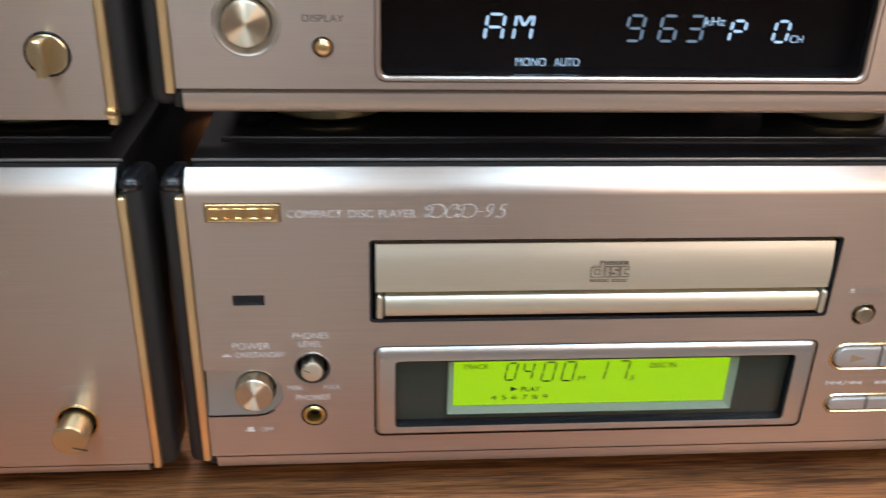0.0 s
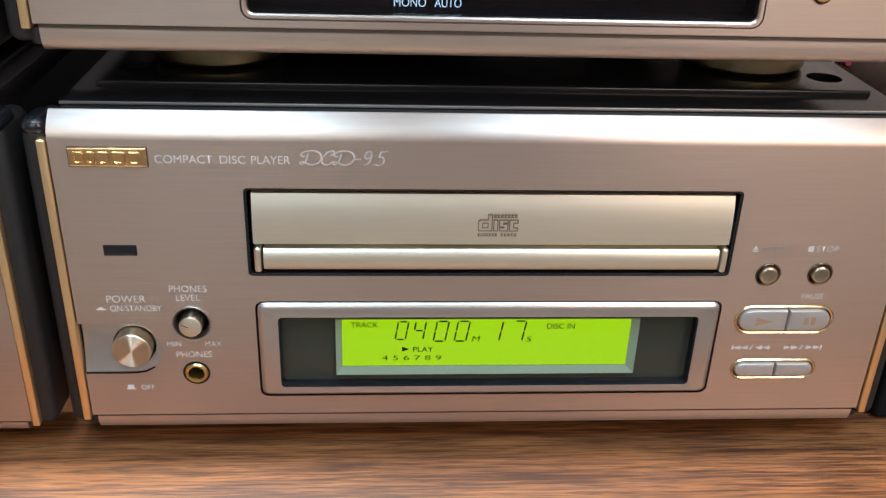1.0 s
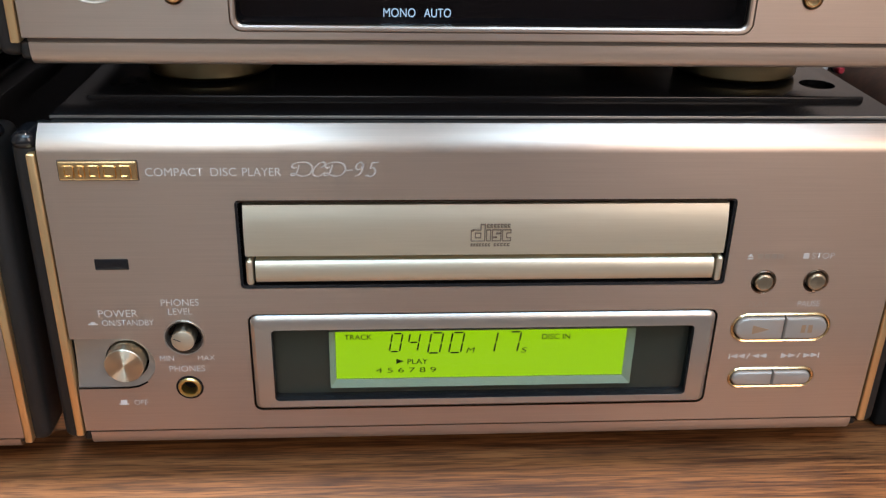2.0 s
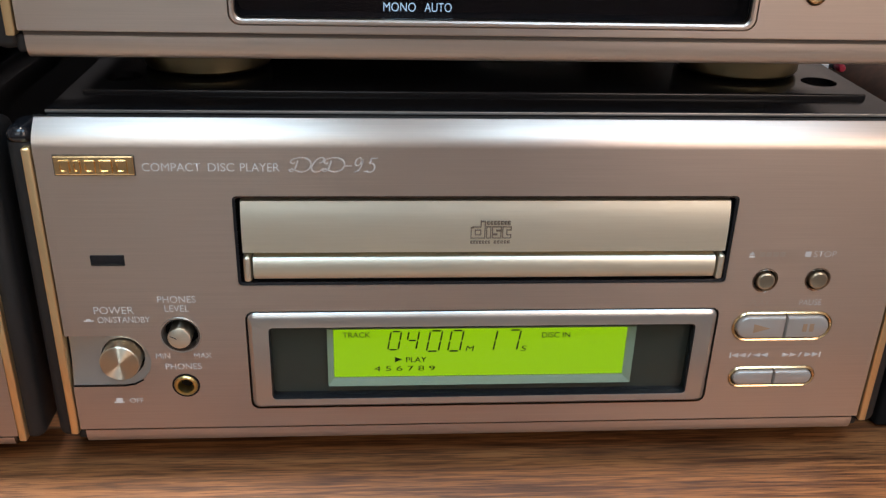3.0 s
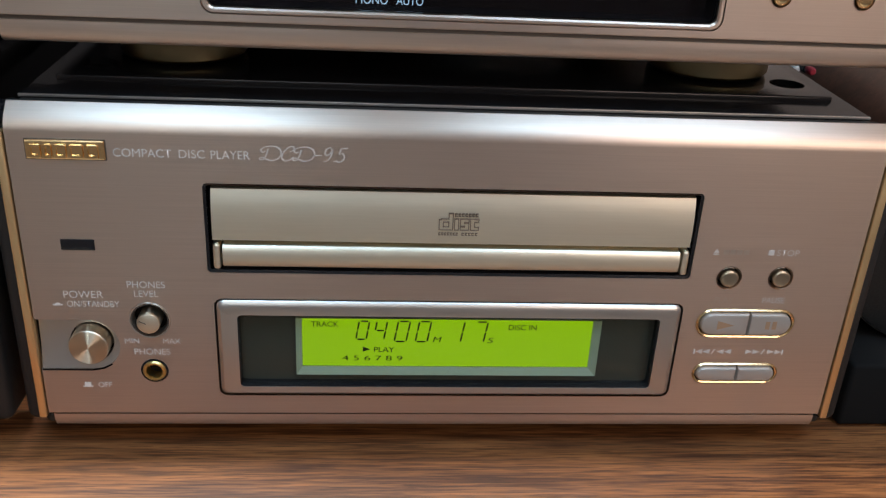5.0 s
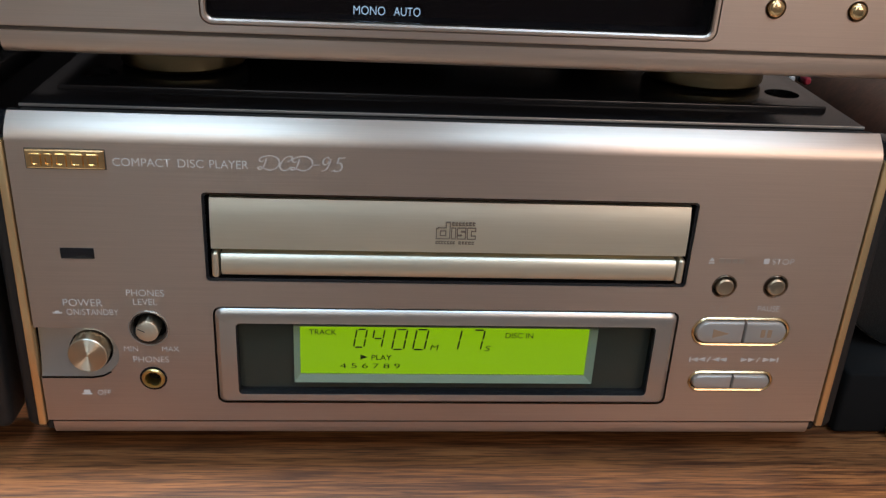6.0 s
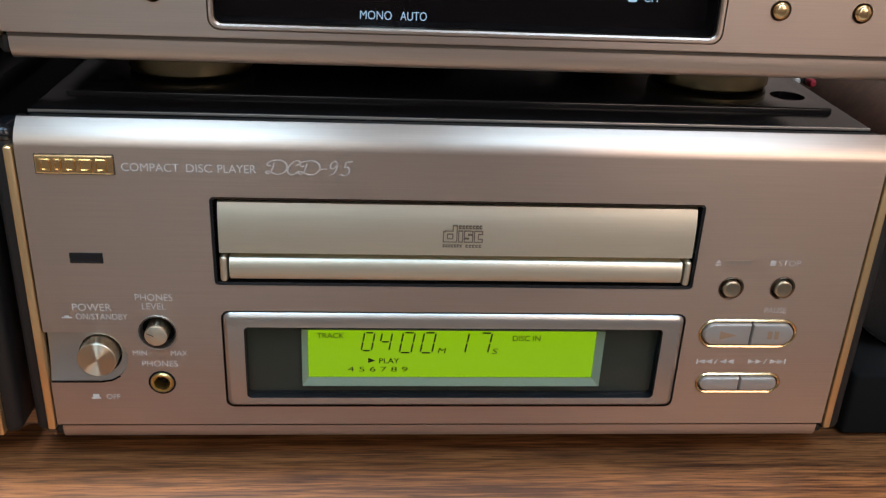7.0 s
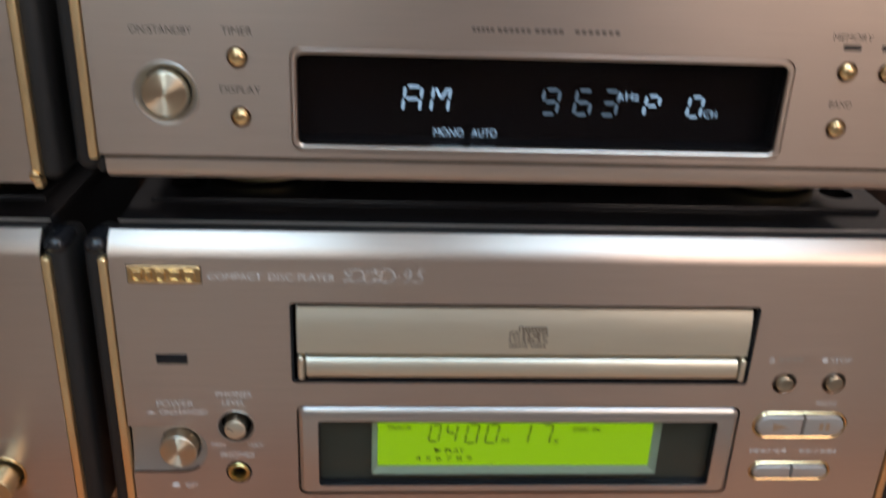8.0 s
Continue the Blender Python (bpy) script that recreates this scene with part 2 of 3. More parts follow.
def carved(bm, cutters, name, mat):
    """The mesh of bm with the cutters taken out of it."""
    base = new("carving", to_mesh(name, bm, mat))
    tools = []
    for c in cutters:
        ob = new("cutter", to_mesh("cutter", c, mat))
        tools.append(ob)
        mod = base.modifiers.new("cut", "BOOLEAN")
        mod.operation, mod.solver, mod.object = "DIFFERENCE", "EXACT", ob
    bpy.context.view_layer.update()
    me = bpy.data.meshes.new_from_object(base.evaluated_get(bpy.context.evaluated_depsgraph_get()))
    me.name = name
    me.materials.clear()
    me.materials.append(mat)
    for ob in (base, *tools):
        old = ob.data
        bpy.data.objects.remove(ob)
        bpy.data.meshes.remove(old)
    return soft_shade(me)


def word(body, x0, x1, z0, z1, y, mat, parent, shear=0.0, name="lettering", label="", thin=0.005):
    """A word fitted between x0 and x1 and between z0 and z1 (millimetres), lying on the front at y."""
    cu = bpy.data.curves.new("word", "FONT")
    cu.body, cu.size, cu.shear, cu.offset = body, 1.0, shear, -thin
    ob = new("word", cu)
    bpy.context.view_layer.update()
    me = bpy.data.meshes.new_from_object(ob.evaluated_get(bpy.context.evaluated_depsgraph_get()))
    bpy.data.objects.remove(ob)
    co = np.array([v.co for v in me.vertices])
    lo, hi = co.min(0), co.max(0)
    for v in me.vertices:
        u, w = (v.co.x - lo[0]) / (hi[0] - lo[0]), (v.co.y - lo[1]) / (hi[1] - lo[1])
        v.co = ((x0 + u * (x1 - x0)) * K, (y - 0.04) * K, (z0 + w * (z1 - z0)) * K)
    me.materials.append(mat)
    return part(name, me, mat, parent, label)


# flowing script characters as the path of a broad pen, in a unit square
SCRIPT_D = ((0.40, 0.80), (0.33, 0.45), (0.22, 0.12), (0.08, 0.05), (0.03, 0.16), (0.14, 0.22), (0.32, 0.10), (0.55, 0.01), (0.80, 0.14), (0.95, 0.46), (0.90, 0.80),
            (0.68, 0.98), (0.40, 0.97), (0.16, 0.84), (0.10, 0.66), (0.20, 0.58), (0.28, 0.66))
SCRIPT_C = ((0.62, 0.62), (0.78, 0.70), (0.92, 0.86), (0.82, 0.99), (0.55, 0.92), (0.25, 0.60), (0.12, 0.26), (0.25, 0.03), (0.55, 0.04), (0.85, 0.28))
SCRIPT_9 = ((0.84, 0.80), (0.66, 0.98), (0.36, 0.84), (0.26, 0.58), (0.42, 0.46), (0.70, 0.60), (0.86, 0.86), (0.78, 0.50), (0.52, 0.14), (0.12, 0.0))
SCRIPT_5 = ((1.0, 0.99), (0.74, 0.95), (0.46, 0.94), (0.38, 0.76), (0.30, 0.57), (0.52, 0.60), (0.70, 0.44), (0.64, 0.18), (0.38, 0.02), (0.10, 0.02), (0.04, 0.12))


def pen_stroke(path, x0, x1, z0, z1, broad):
    """A ribbon along a smooth path, wide across the pen's angle and thin along it."""
    pts = [Vector((x0 + px * (x1 - x0), z0 + pz * (z1 - z0))) for px, pz in path]
    pts = [pts[0] * 2 - pts[1]] + pts + [pts[-1] * 2 - pts[-2]]
    line = []
    for i in range(1, len(pts) - 2):
        p, q, r, w = pts[i - 1:i + 3]
        for k in range(6):
            t = k / 6
            line.append(0.5 * (2 * q + (r - p) * t + (2 * p - 5 * q + 4 * r - w) * t * t + (3 * q - p - 3 * r + w) * t ** 3))
    line.append(pts[-2])
    rings = []
    for i, p in enumerate(line):
        d = (line[min(i + 1, len(line) - 1)] - line[max(i - 1, 0)]).normalized()
        half = (0.10 + (broad - 0.20) / 2 * abs(d.x * 0.35 - d.y * 0.94)) * Vector((-d.y, d.x))
        a, b = p + half, p - half
        rings.append([(a.x, -0.05, a.y), (b.x, -0.05, b.y), (b.x, 0.1, b.y), (a.x, 0.1, a.y)])
    return loft(rings)


def bars(x0, x1, z0, z1, count, y, mat, parent, name="unreadable_print"):
    """Print that cannot be read: plain bars."""
    bm, gap = bmesh.new(), (x1 - x0) * 0.05
    step = (x1 - x0 + gap) / count
    for i in range(count):
        slab([(x0 + i * step, z0), (x0 + (i + 1) * step - gap, z0), (x0 + (i + 1) * step - gap, z1), (x0 + i * step, z1)], y - 0.05, y + 0.2, bm)
    return part(name, bm, mat, parent)


SEGMENTS = {"0": "abcdef", "1": "bc", "2": "abged", "3": "abgcd", "4": "fgbc", "5": "afgcd", "6": "afgedc", "7": "abc", "8": "abcdefg",
            "9": "abcdfg", "A": "abcefg", "P": "abefg", "M": "efbcxy"}


def digit(ch, x, z, w, h, t, y, lean=0.08, bm=None):
    """One character of a segment display: x, z its lower left corner."""
    bm = bm or bmesh.new()
    g, m = t * 0.35, h / 2
    place = {"a": ((g + t / 2, h), (w - g - t / 2, h)), "d": ((g + t / 2, 0), (w - g - t / 2, 0)), "g": ((g + t / 2, m), (w - g - t / 2, m)),
             "f": ((0, h - g), (0, m + g)), "e": ((0, m - g), (0, g)), "b": ((w, h - g), (w, m + g)), "c": ((w, m - g), (w, g)),
             "x": ((t * 0.9, h - g), (w / 2, m + g)), "y": ((w - t * 0.9, h - g), (w / 2, m + g))}
    for s in SEGMENTS[ch]:
        (ax, az), (bx, bz) = place[s]
        ln = math.hypot(bx - ax, bz - az)
        ux, uz = (bx - ax) / ln, (bz - az) / ln
        k = t / 2
        pts = [(ax, az), (ax + ux * k - uz * k, az + uz * k + ux * k), (bx - ux * k - uz * k, bz - uz * k + ux * k), (bx, bz),
               (bx - ux * k + uz * k, bz - uz * k - ux * k), (ax + ux * k + uz * k, az + uz * k - ux * k)]
        slab([(x + px + lean * pz, z + pz) for px, pz in pts], y, y + 0.15, bm)
    return bm


def arrow(x0, x1, zc, h, bm=None, y=0.0):
    return slab([(x0, zc - h / 2), (x0, zc + h / 2), (x1, zc)], y - 0.05, y + 0.2, bm)


# ---------------------------------------------------------------- the room
SHELF_Z = -8.0


def structure(name, bm, mat, label, category):
    return tagged(new(name, to_mesh(name, bm, mat)), label, category, kind="structure")


structure("floor", box(-1350, 1650, -1300, 520, -800, -760, 0), CARPET, "grey-beige carpeted floor of the room", "floor")
structure("ceiling", box(-1350, 1650, -1300, 520, 1640, 1700, 0), CEIL, "white papered ceiling of the room", "ceiling")
structure("wall_back", box(-1350, 1650, 420, 520, -760, 1640, 0), PAINT, "beige papered wall behind the shelf", "wall")
structure("wall_left", box(-1350, -1250, -1200, 420, -760, 1640, 0), PAINT, "beige papered side wall", "wall")
structure("wall_right", box(1550, 1650, -1200, 420, -760, 1640, 0), PAINT, "beige papered side wall", "wall")
wall = carved(box(-1350, 1650, -1300, -1200, -760, 1640, 0),
              [box(-560, 60, -1400, -1100, 430, 1280, 0), box(500, 1300, -1400, -1100, 430, 1280, 0)], "wall_front", PAINT)
tagged(new("wall_front", wall), "beige papered wall with two window openings", "wall", kind="structure")
# frames of the two unseen windows added to light the fronts
for x0, x1 in ((-560, 60), (500, 1300)):
    win = tagged(new("window"), "unseen white framed wide window, added for light on the fronts", "window", kind="structure")
    for a, b, c, d in ((x0, x0 + 20, 430, 1280), (x1 - 20, x1, 430, 1280), (x0 + 20, x1 - 20, 430, 450), (x0 + 20, x1 - 20, 1260, 1280)):
        part("window_frame", box(a, b, -1270, -1190, c, d, 3), FRAME_WHITE, win)

board = box(-900, 1000, -56, 400, SHELF_Z - 24, SHELF_Z, 1.5)
tagged(new("shelf_board", to_mesh("shelf_board", board, SHELF_WOOD)), "brown wood-grain shelf board under the hi-fi units", "shelf", kind="structure")
structure("shelf_back", box(-900, 1000, 400, 415, -760, 105, 0), DARK_WOOD, "dark walnut back panel of the rack", "back panel")
# added out of view: hides the bright wall from the left steel tops
structure("reflection_block", box(-900, 150, 400, 415, 105, 500, 0), DARK_WOOD, "unseen dark walnut panel added to keep the left reflections dark", "back panel")
structure("shelf_front", box(-900, 1000, -48, -28, -760, SHELF_Z - 24, 0), DARK_WOOD, "dark walnut base of the rack", "base")

for lx, ly, lw, lh in [row[:4] for row in LAMPS] + [(-0.30, 0.11, 0.8, 0.13)]:
    lamp = thing("ceiling_lamp", lx * 1000, ly * 1000, 1640, "white flat ceiling panel lamp, switched on", "lamp", "ceiling lamps")
    part("lamp_body", box(-500 * lw - 15, 500 * lw + 15, -500 * lh - 15, 500 * lh + 15, -30, 0, 6), FRAME_WHITE, lamp)

# ---------------------------------------------------------------- hi-fi units


def chassis(u, top, seam, lip_base, has_lip=True, cutters=(), body_depth=330, gap=0.75):
    """Front panel (0 to 250 wide, face at y = 0, top of its curve at z = top), lower lip, cheeks, trims and steel body."""
    z1, ft, steps = top - 6.6, top + 0.6, 24
    curve = [(0.0, z1)]
    for k in range(1, steps + 1):
        s = (k / steps) ** 0.6
        lean = radians(49 * s * s * (3 - 2 * s))
        curve.append((curve[-1][0] + (ft - z1) / steps * math.tan(lean), z1 + (ft - z1) * k / steps))
    section = [(0.25, seam), (0, seam + 0.3)] + curve + [(curve[-1][0] + 0.4, ft + 0.05), (curve[-1][0] + 0.7, ft - 0.3), (curve[-1][0] + 0.7, z1 - 1), (3.2, z1 - 2), (3.2, seam)]
    panel = part("front_panel", carved(profile_bar(section, 0, 250), list(cutters), "front_panel", CHAMPAGNE), CHAMPAGNE, u)
    if has_lip:
        drop = seam - lip_base
        rise = drop - gap
        bend = [(0.3 + 3.6 * (1 - math.cos(radians(a))) ** 1.3, lip_base + rise * (1 - math.sin(radians(a)))) for a in range(0, 91, 7)]
        lip = bend + [(9, lip_base), (9, seam - gap)]
        part("lower_lip", profile_bar(lip, 1.4, 248.6), CHAMPAGNE, u)
        part("seam_backing", box(1, 249, 1.2, 6, seam - 2, seam + 2, 0), SEAM, u)
    for side in (-1, 1):
        a, b = sorted((125 + side * 125.2, 125 + side * 132.6))
        part("cheek", box(a, b, 1.2, 22, lip_base + 2 if has_lip else seam, z1 + 3.5, 3.2, 5), BLACK, u, "black satin end cheek")
        a, b = sorted((125 + side * 125.15, 125 + side * 132.4))
        part("corner_cap", box(a, b, 0.5, 14, z1 + 0.2, ft - 1.6, 2.9, 5), GLOSS, u, "black glossy corner cap")
        if has_lip:
            a, b = sorted((125 + side * 123.6, 125 + side * 126.6))
            part("bottom_bracket", box(a, b, 1.6, 9, lip_base + 1.4, seam - 1.1, 1.2, 3), BLACK, u)
        a, b = sorted((125 + side * 125.4, 125 + side * 127.8))
        part("trim", box(a, b, -1.0, 3, seam - 1.2, z1 + 0.2, 0.55, 3), TRIM_GOLD, u, "polished gold trim strip")
    part("body", box(5, 245, 13.5, body_depth, lip_base + 0.5, top - 6, 0.6), STEEL, u)
    cover = part("cover", box(0.2, 249.6, 13.7, body_depth, top - 7, top, 0.3, 2), STEEL, u, "black painted steel top cover")
    # silver strip draws the glint along the gloss bevel of the cover
    part("cover_edge_glint", box(0.3, 249.5, 13.2, 13.9, top - 0.75, top + 0.1, 0.15, 2), SILVER, cover, "silver strip standing for the glint on the front edge")
    part("cover_front_filler", box(1, 249, 7.0, 13.2, top - 6, top - 1.0, 0.2), BLACK, u)
    raised = carved(box(6.5, 243.6, 27.5, body_depth - 4, top - 0.5, top + 2.0, 0.6, 3),
                    [lathe_up([(5.6, top - 5), (5.6, top + 9)], x, 41.5, 32) for x in (15.6, 234.4)], "raised_plate", STEEL)
    part("raised_plate", raised, STEEL, cover)
    for x in (15.6, 234.4):
        part("screw_well", lathe_up([(5.5, top - 0.4), (5.5, top + 0.2)], x, 41.5, 32), HOLE, cover)
    return panel


def feet(u, base, height, upto, front=59):
    for x in (38.5, 212.8):
        for y in (front, 200):
            prof = [(18.4, base), (19.4, base + 0.4), (20, base + 1.2), (20, base + height * 0.62), (19.2, base + height * 0.75), (17, base + height * 0.8), (17, upto)]
            part("foot", lathe_up(prof, x, y, 56), FOOT_BRASS, u, "brass-coloured turned foot")
            part("foot_pad", lathe_up([(15, base - 0.5), (15, base + 0.1)], x, y, 32), RUBBER, u)


def push_button(u, cx, cz, r, proud, mat, ring=1.0, gold_ring=False, dome=0.25):
    b = part("button", lathe([(r * 0.04, -proud - dome)] + [(r * math.sin(radians(a)) * 0.86, -proud - dome * math.cos(radians(a))) for a in range(12, 91, 13)] + [(r * 0.93, -proud + 0.12), (r * 0.985, -proud + 0.45), (r, -proud + 0.9), (r, 3)], cx, cz, 36), mat, u)
    part("button_ring", tube_ring([(r + ring, 0.1), (r + ring * 0.86, -0.35), (r + ring * 0.62, -0.05), (r + ring * 0.5, 0.5), (r + ring * 0.5, 2.9), (r + ring, 2.9)], cx, cz), GOLD if gold_ring else CHAMPAGNE, b)
    part("button_well", lathe([(r + ring * 0.9, 2.9), (r + ring * 0.9, 3.2)], cx, cz, 24), HOLE, b)


def hole(cx, cz, r):
    return lathe([(r, -8), (r, 12)], cx, cz, 40)


# ---- compact disc player
def compact_disc_player():
    u = thing("cd_player", 0, 0, 0, "champagne aluminium CD player with gold trim and lit green display", "CD player")
    cuts = [plate(51.9, 197.5, 57.2, 85.5, 1.3, -8, 12, 0.01), plate(53.1, 197.3, 13.8, 48.5, 2.6, -8, 12, 0.01),
            hole(33.8, 40.8, 5.7), hole(33.8, 22.9, 4.2), hole(209.8, 57.8, 4.0), hole(226.2, 58.0, 4.0),
            plate(202.0, 234.1, 36.4, 46.9, 5.2, -8, 12, 0.01), plate(203.8, 232.3, 19.2, 27.0, 3.9, -8, 12, 0.01),
            plate(-40, 24.2, 23.2, 40.7, 8.7, -8, 12, 0.01, 12)]
    chassis(u, 106, 6.9, 0.8, True, cuts, gap=0.5)
    feet(u, SHELF_Z + 0.5, 7.6, 1.5)

    # drawer
    swell = [(-0.2 + 1.7 * (k / 10) ** 3, 68.0 + 15.4 * k / 10) for k in range(11)] + [(1.75, 83.5), (5, 83.5), (5, 68.0)]
    drawer = part("disc_drawer", profile_bar(swell, 53.9, 195.6), SATIN, u, "satin champagne disc drawer, closed")
    bulge = [(3, 59.4)] + [(0.2 - 1.5 * math.sin(radians(a)), 63.0 - 3.5 * math.cos(radians(a))) for a in range(10, 171, 16)] + [(3, 66.6)]
    part("drawer_bar", profile_bar(bulge, 56.7, 192.9), SATIN, drawer)
    for a, b in ((53.9, 56.2), (193.4, 195.7)):
        part("drawer_post", loft([rr(a + 0.7, b - 0.7, 59.6, 66.6, 0.5, -1.5), rr(a + 0.25, b - 0.25, 59.2, 67.0, 0.7, -1.2), rr(a, b, 59.0, 67.2, 0.8, -0.4), rr(a, b, 59.0, 67.2, 0.8, 3)]), SATIN, drawer)
    part("drawer_joint", box(53.9, 195.6, 2.2, 4.6, 66.6, 68.2, 0.1), FOOT_BRASS, drawer, "thin brass line under the drawer front")
    part("drawer_recess", box(51.7, 197.7, 4.6, 9, 57.0, 85.7, 0), HOLE, u)
    part("drawer_surround", loft([rr(51.95, 197.45, 57.25, 85.45, 1.3, 0.3), rr(51.95, 197.45, 57.25, 85.45, 1.3, 5), rr(52.7, 196.7, 58.0, 84.7, 0.8, 5), rr(52.7, 196.7, 58.0, 84.7, 0.8, 0.6)], closed=True), GLOSS, u)
    def line_round(points, ox, oz, bm, t=0.27):
        """A straight-edged outline drawn as thin strokes."""
        for (ax, az), (bx, bz) in zip(points, points[1:] + points[:1]):
            x0, x1, z0, z1 = ox + min(ax, bx) - t / 2, ox + max(ax, bx) + t / 2, oz + min(az, bz) - t / 2, oz + max(az, bz) + t / 2
            slab([(x0, z0), (x1, z0), (x1, z1), (x0, z1)], -0.34, 0.4, bm)

    bm = bmesh.new()
    line_round([(0, 0), (4, 0), (4, 5.2), (2.8, 5.2), (2.8, 3.5), (0.5, 3.5), (0.5, 3.2), (0, 3.2)], 119.5, 72.5, bm)
    line_round([(1.2, 1.0), (2.8, 1.0), (2.8, 2.5), (1.2, 2.5)], 119.5, 72.5, bm)
    logo = part("disc_mark", bm, DISC_INK, drawer, "thin brown outlined emblem")
    for points in ([(4.5, 0), (5.7, 0), (5.7, 3.5), (4.5, 3.5)],
                   [(6.2, 0), (8.3, 0), (8.7, 0), (8.7, 2.2), (7.4, 2.2), (7.4, 2.5), (8.7, 2.5), (8.7, 3.5), (6.2, 3.5), (6.2, 1.3), (7.5, 1.3), (7.5, 1.0), (6.2, 1.0)],
                   [(9.2, 0), (11.6, 0), (11.6, 1.0), (10.4, 1.0), (10.4, 2.5), (11.6, 2.5), (11.6, 3.5), (9.2, 3.5)]):
        bm = bmesh.new()
        line_round(points, 119.5, 72.5, bm)
        part("disc_mark_outline", bm, DISC_INK, logo)
    for x0, x1, z0, z1, count in ((124.0, 131.1, 76.75, 77.75, 7), (119.4, 125.3, 70.75, 71.65, 7), (126.2, 131.1, 70.75, 71.65, 5)):
        bm, step = bmesh.new(), (x1 - x0) / count
        for i in range(count):
            a, b = x0 + i * step, x0 + (i + 0.78) * step
            slab([(a, z0), (b, z0), (b, z0 + 0.28), (a, z0 + 0.28)], -0.34, 0.4, bm)
            slab([(a, z1 - 0.28), (b, z1 - 0.28), (b, z1), (a, z1)], -0.34, 0.4, bm)
            slab([(a, z0), (a + 0.26, z0), (a + 0.26, z1), (a, z1)], -0.34, 0.4, bm)
        part("disc_mark_line", bm, DISC_INK, logo)

    # display
    bez = part("display_bezel", loft([rr(53.7, 196.7, 14.4, 47.9, 2.2, 2.8), rr(53.7, 196.7, 14.4, 47.9, 2.2, 0.2), rr(54.1, 196.3, 14.8, 47.5, 2.0, -0.3), rr(55.0, 195.4, 15.5, 46.1, 1.8, -0.9),
                                      rr(59.3, 190.9, 17.1, 43.5, 1.5, -0.7), rr(59.8, 190.4, 17.5, 43.2, 1.4, -0.68), rr(59.8, 190.4, 17.5, 43.2, 1.4, 2.8)], closed=True), SILVER, u, "silver rounded display bezel")
    part("bezel_liner", loft([rr(59.75, 190.45, 17.45, 43.25, 1.4, -0.5), rr(59.75, 190.45, 17.45, 43.25, 1.4, 3.3), rr(60.15, 190.05, 17.85, 42.85, 1.2, 3.3), rr(60.15, 190.05, 17.85, 42.85, 1.2, -0.4)], closed=True), GLOSS, bez, "black liner inside the bezel")
    part("bezel_gap", loft([rr(52.6, 197.8, 13.3, 48.9, 2.6, 2.6), rr(52.6, 197.8, 13.3, 48.9, 2.6, 3.2), rr(53.6, 196.8, 14.3, 48.0, 2.2, 3.2), rr(53.6, 196.8, 14.3, 48.0, 2.2, 2.6)], closed=True), HOLE, u)
    pane = part("display_pane", plate(60.1, 190.1, 17.8, 42.9, 1.2, 0.7, 1.5, 0.1), CLEAR, bez, "clear acrylic display window")
    pane.visible_shadow = False
    part("display_backing", box(58, 192, 3.4, 4.2, 15, 45, 0), SMOKE, bez)
    part("lcd_tray", loft([rr(77.0, 172.7, 20.4, 40.9, 0.2, 1.9), rr(77.0, 172.7, 20.4, 40.9, 0.2, 3.4), rr(78.8, 170.2, 22.9, 40.8, 0.2, 3.4), rr(78.8, 170.2, 22.9, 40.8, 0.2, 2.9)], closed=True), TRAY, bez, "grey-green tray round the screen")
    lcd = part("lcd_screen", box(78.9, 170.1, 2.9, 3.3, 23.2, 40.75, 0), LCD, bez, "bright yellow-green backlit screen")
    y = 2.75
    for ch, dx in (("0", 95.5), ("4", 101.0), ("0", 107.5), ("0", 114.1), ("1", 124.6), ("7", 131.9)):
        w, h, z = (3.2, 6.5, 33.0) if dx < 105 else (3.7, 7.3, 32.3)
        part("lcd_digit", digit(ch, dx, z, w, h, 0.5, y, 0.16), LCD_INK, lcd)
    for body, a, b, c, d, sh in (("TRACK", 81.7, 90.2, 37.5, 39.4, 0), ("DISC IN", 143.3, 152.2, 36.8, 38.8, 0), ("M", 119.6, 122.4, 32.2, 34.2, 0.2), ("S", 136.9, 138.9, 32.0, 34.0, 0.2),
                                 ("PLAY", 101.2, 107.6, 28.4, 30.3, 0), ("4 5 6 7 8 9", 91.3, 110.3, 25.3, 27.1, 0)):
        word(body, a, b, c, d, y, LCD_INK, lcd, sh, thin=0.0 if sh or len(body) > 9 else -0.008)
    part("play_mark", arrow(97.7, 100.0, 29.4, 1.8, None, y), LCD_INK, lcd)

    # name plate, window for the remote control, lettering
    badge = part("name_plate", plate(5.2, 26.4, 91.9, 97.4, 0.25, -0.9, 1, 0.45), GOLD, u, "embossed gold name plate")
    part("plate_shadow_gap", plate(4.9, 26.7, 91.6, 97.7, 0.3, -0.12, 1, 0.05), SEAM, badge)
    for i, w in enumerate((3.3, 2.4, 3.4, 4.0, 3.5)):
        a = 6.3 + sum((3.3, 2.4, 3.4, 4.0, 3.5)[:i]) + 0.5 * i
        outer, inner = (a, a + w, 92.5, 96.5), (a + 0.8, a + w - 0.8, 93.5, 95.5)
        part("embossed_block", loft([rr(*outer, 0.5, -0.85), rr(outer[0] + 0.2, outer[1] - 0.2, outer[2] + 0.2, outer[3] - 0.2, 0.5, -1.5), rr(inner[0] - 0.15, inner[1] + 0.15, inner[2] - 0.2, inner[3] + 0.2, 0.5, -1.5),
                                    rr(*inner, 0.4, -0.95)]), GOLD, badge)
    part("sensor_window", plate(10.9, 20.4, 64.0, 67.4, 0.2, -0.25, 1, 0.1), GLOSS, u, "black remote sensor window")
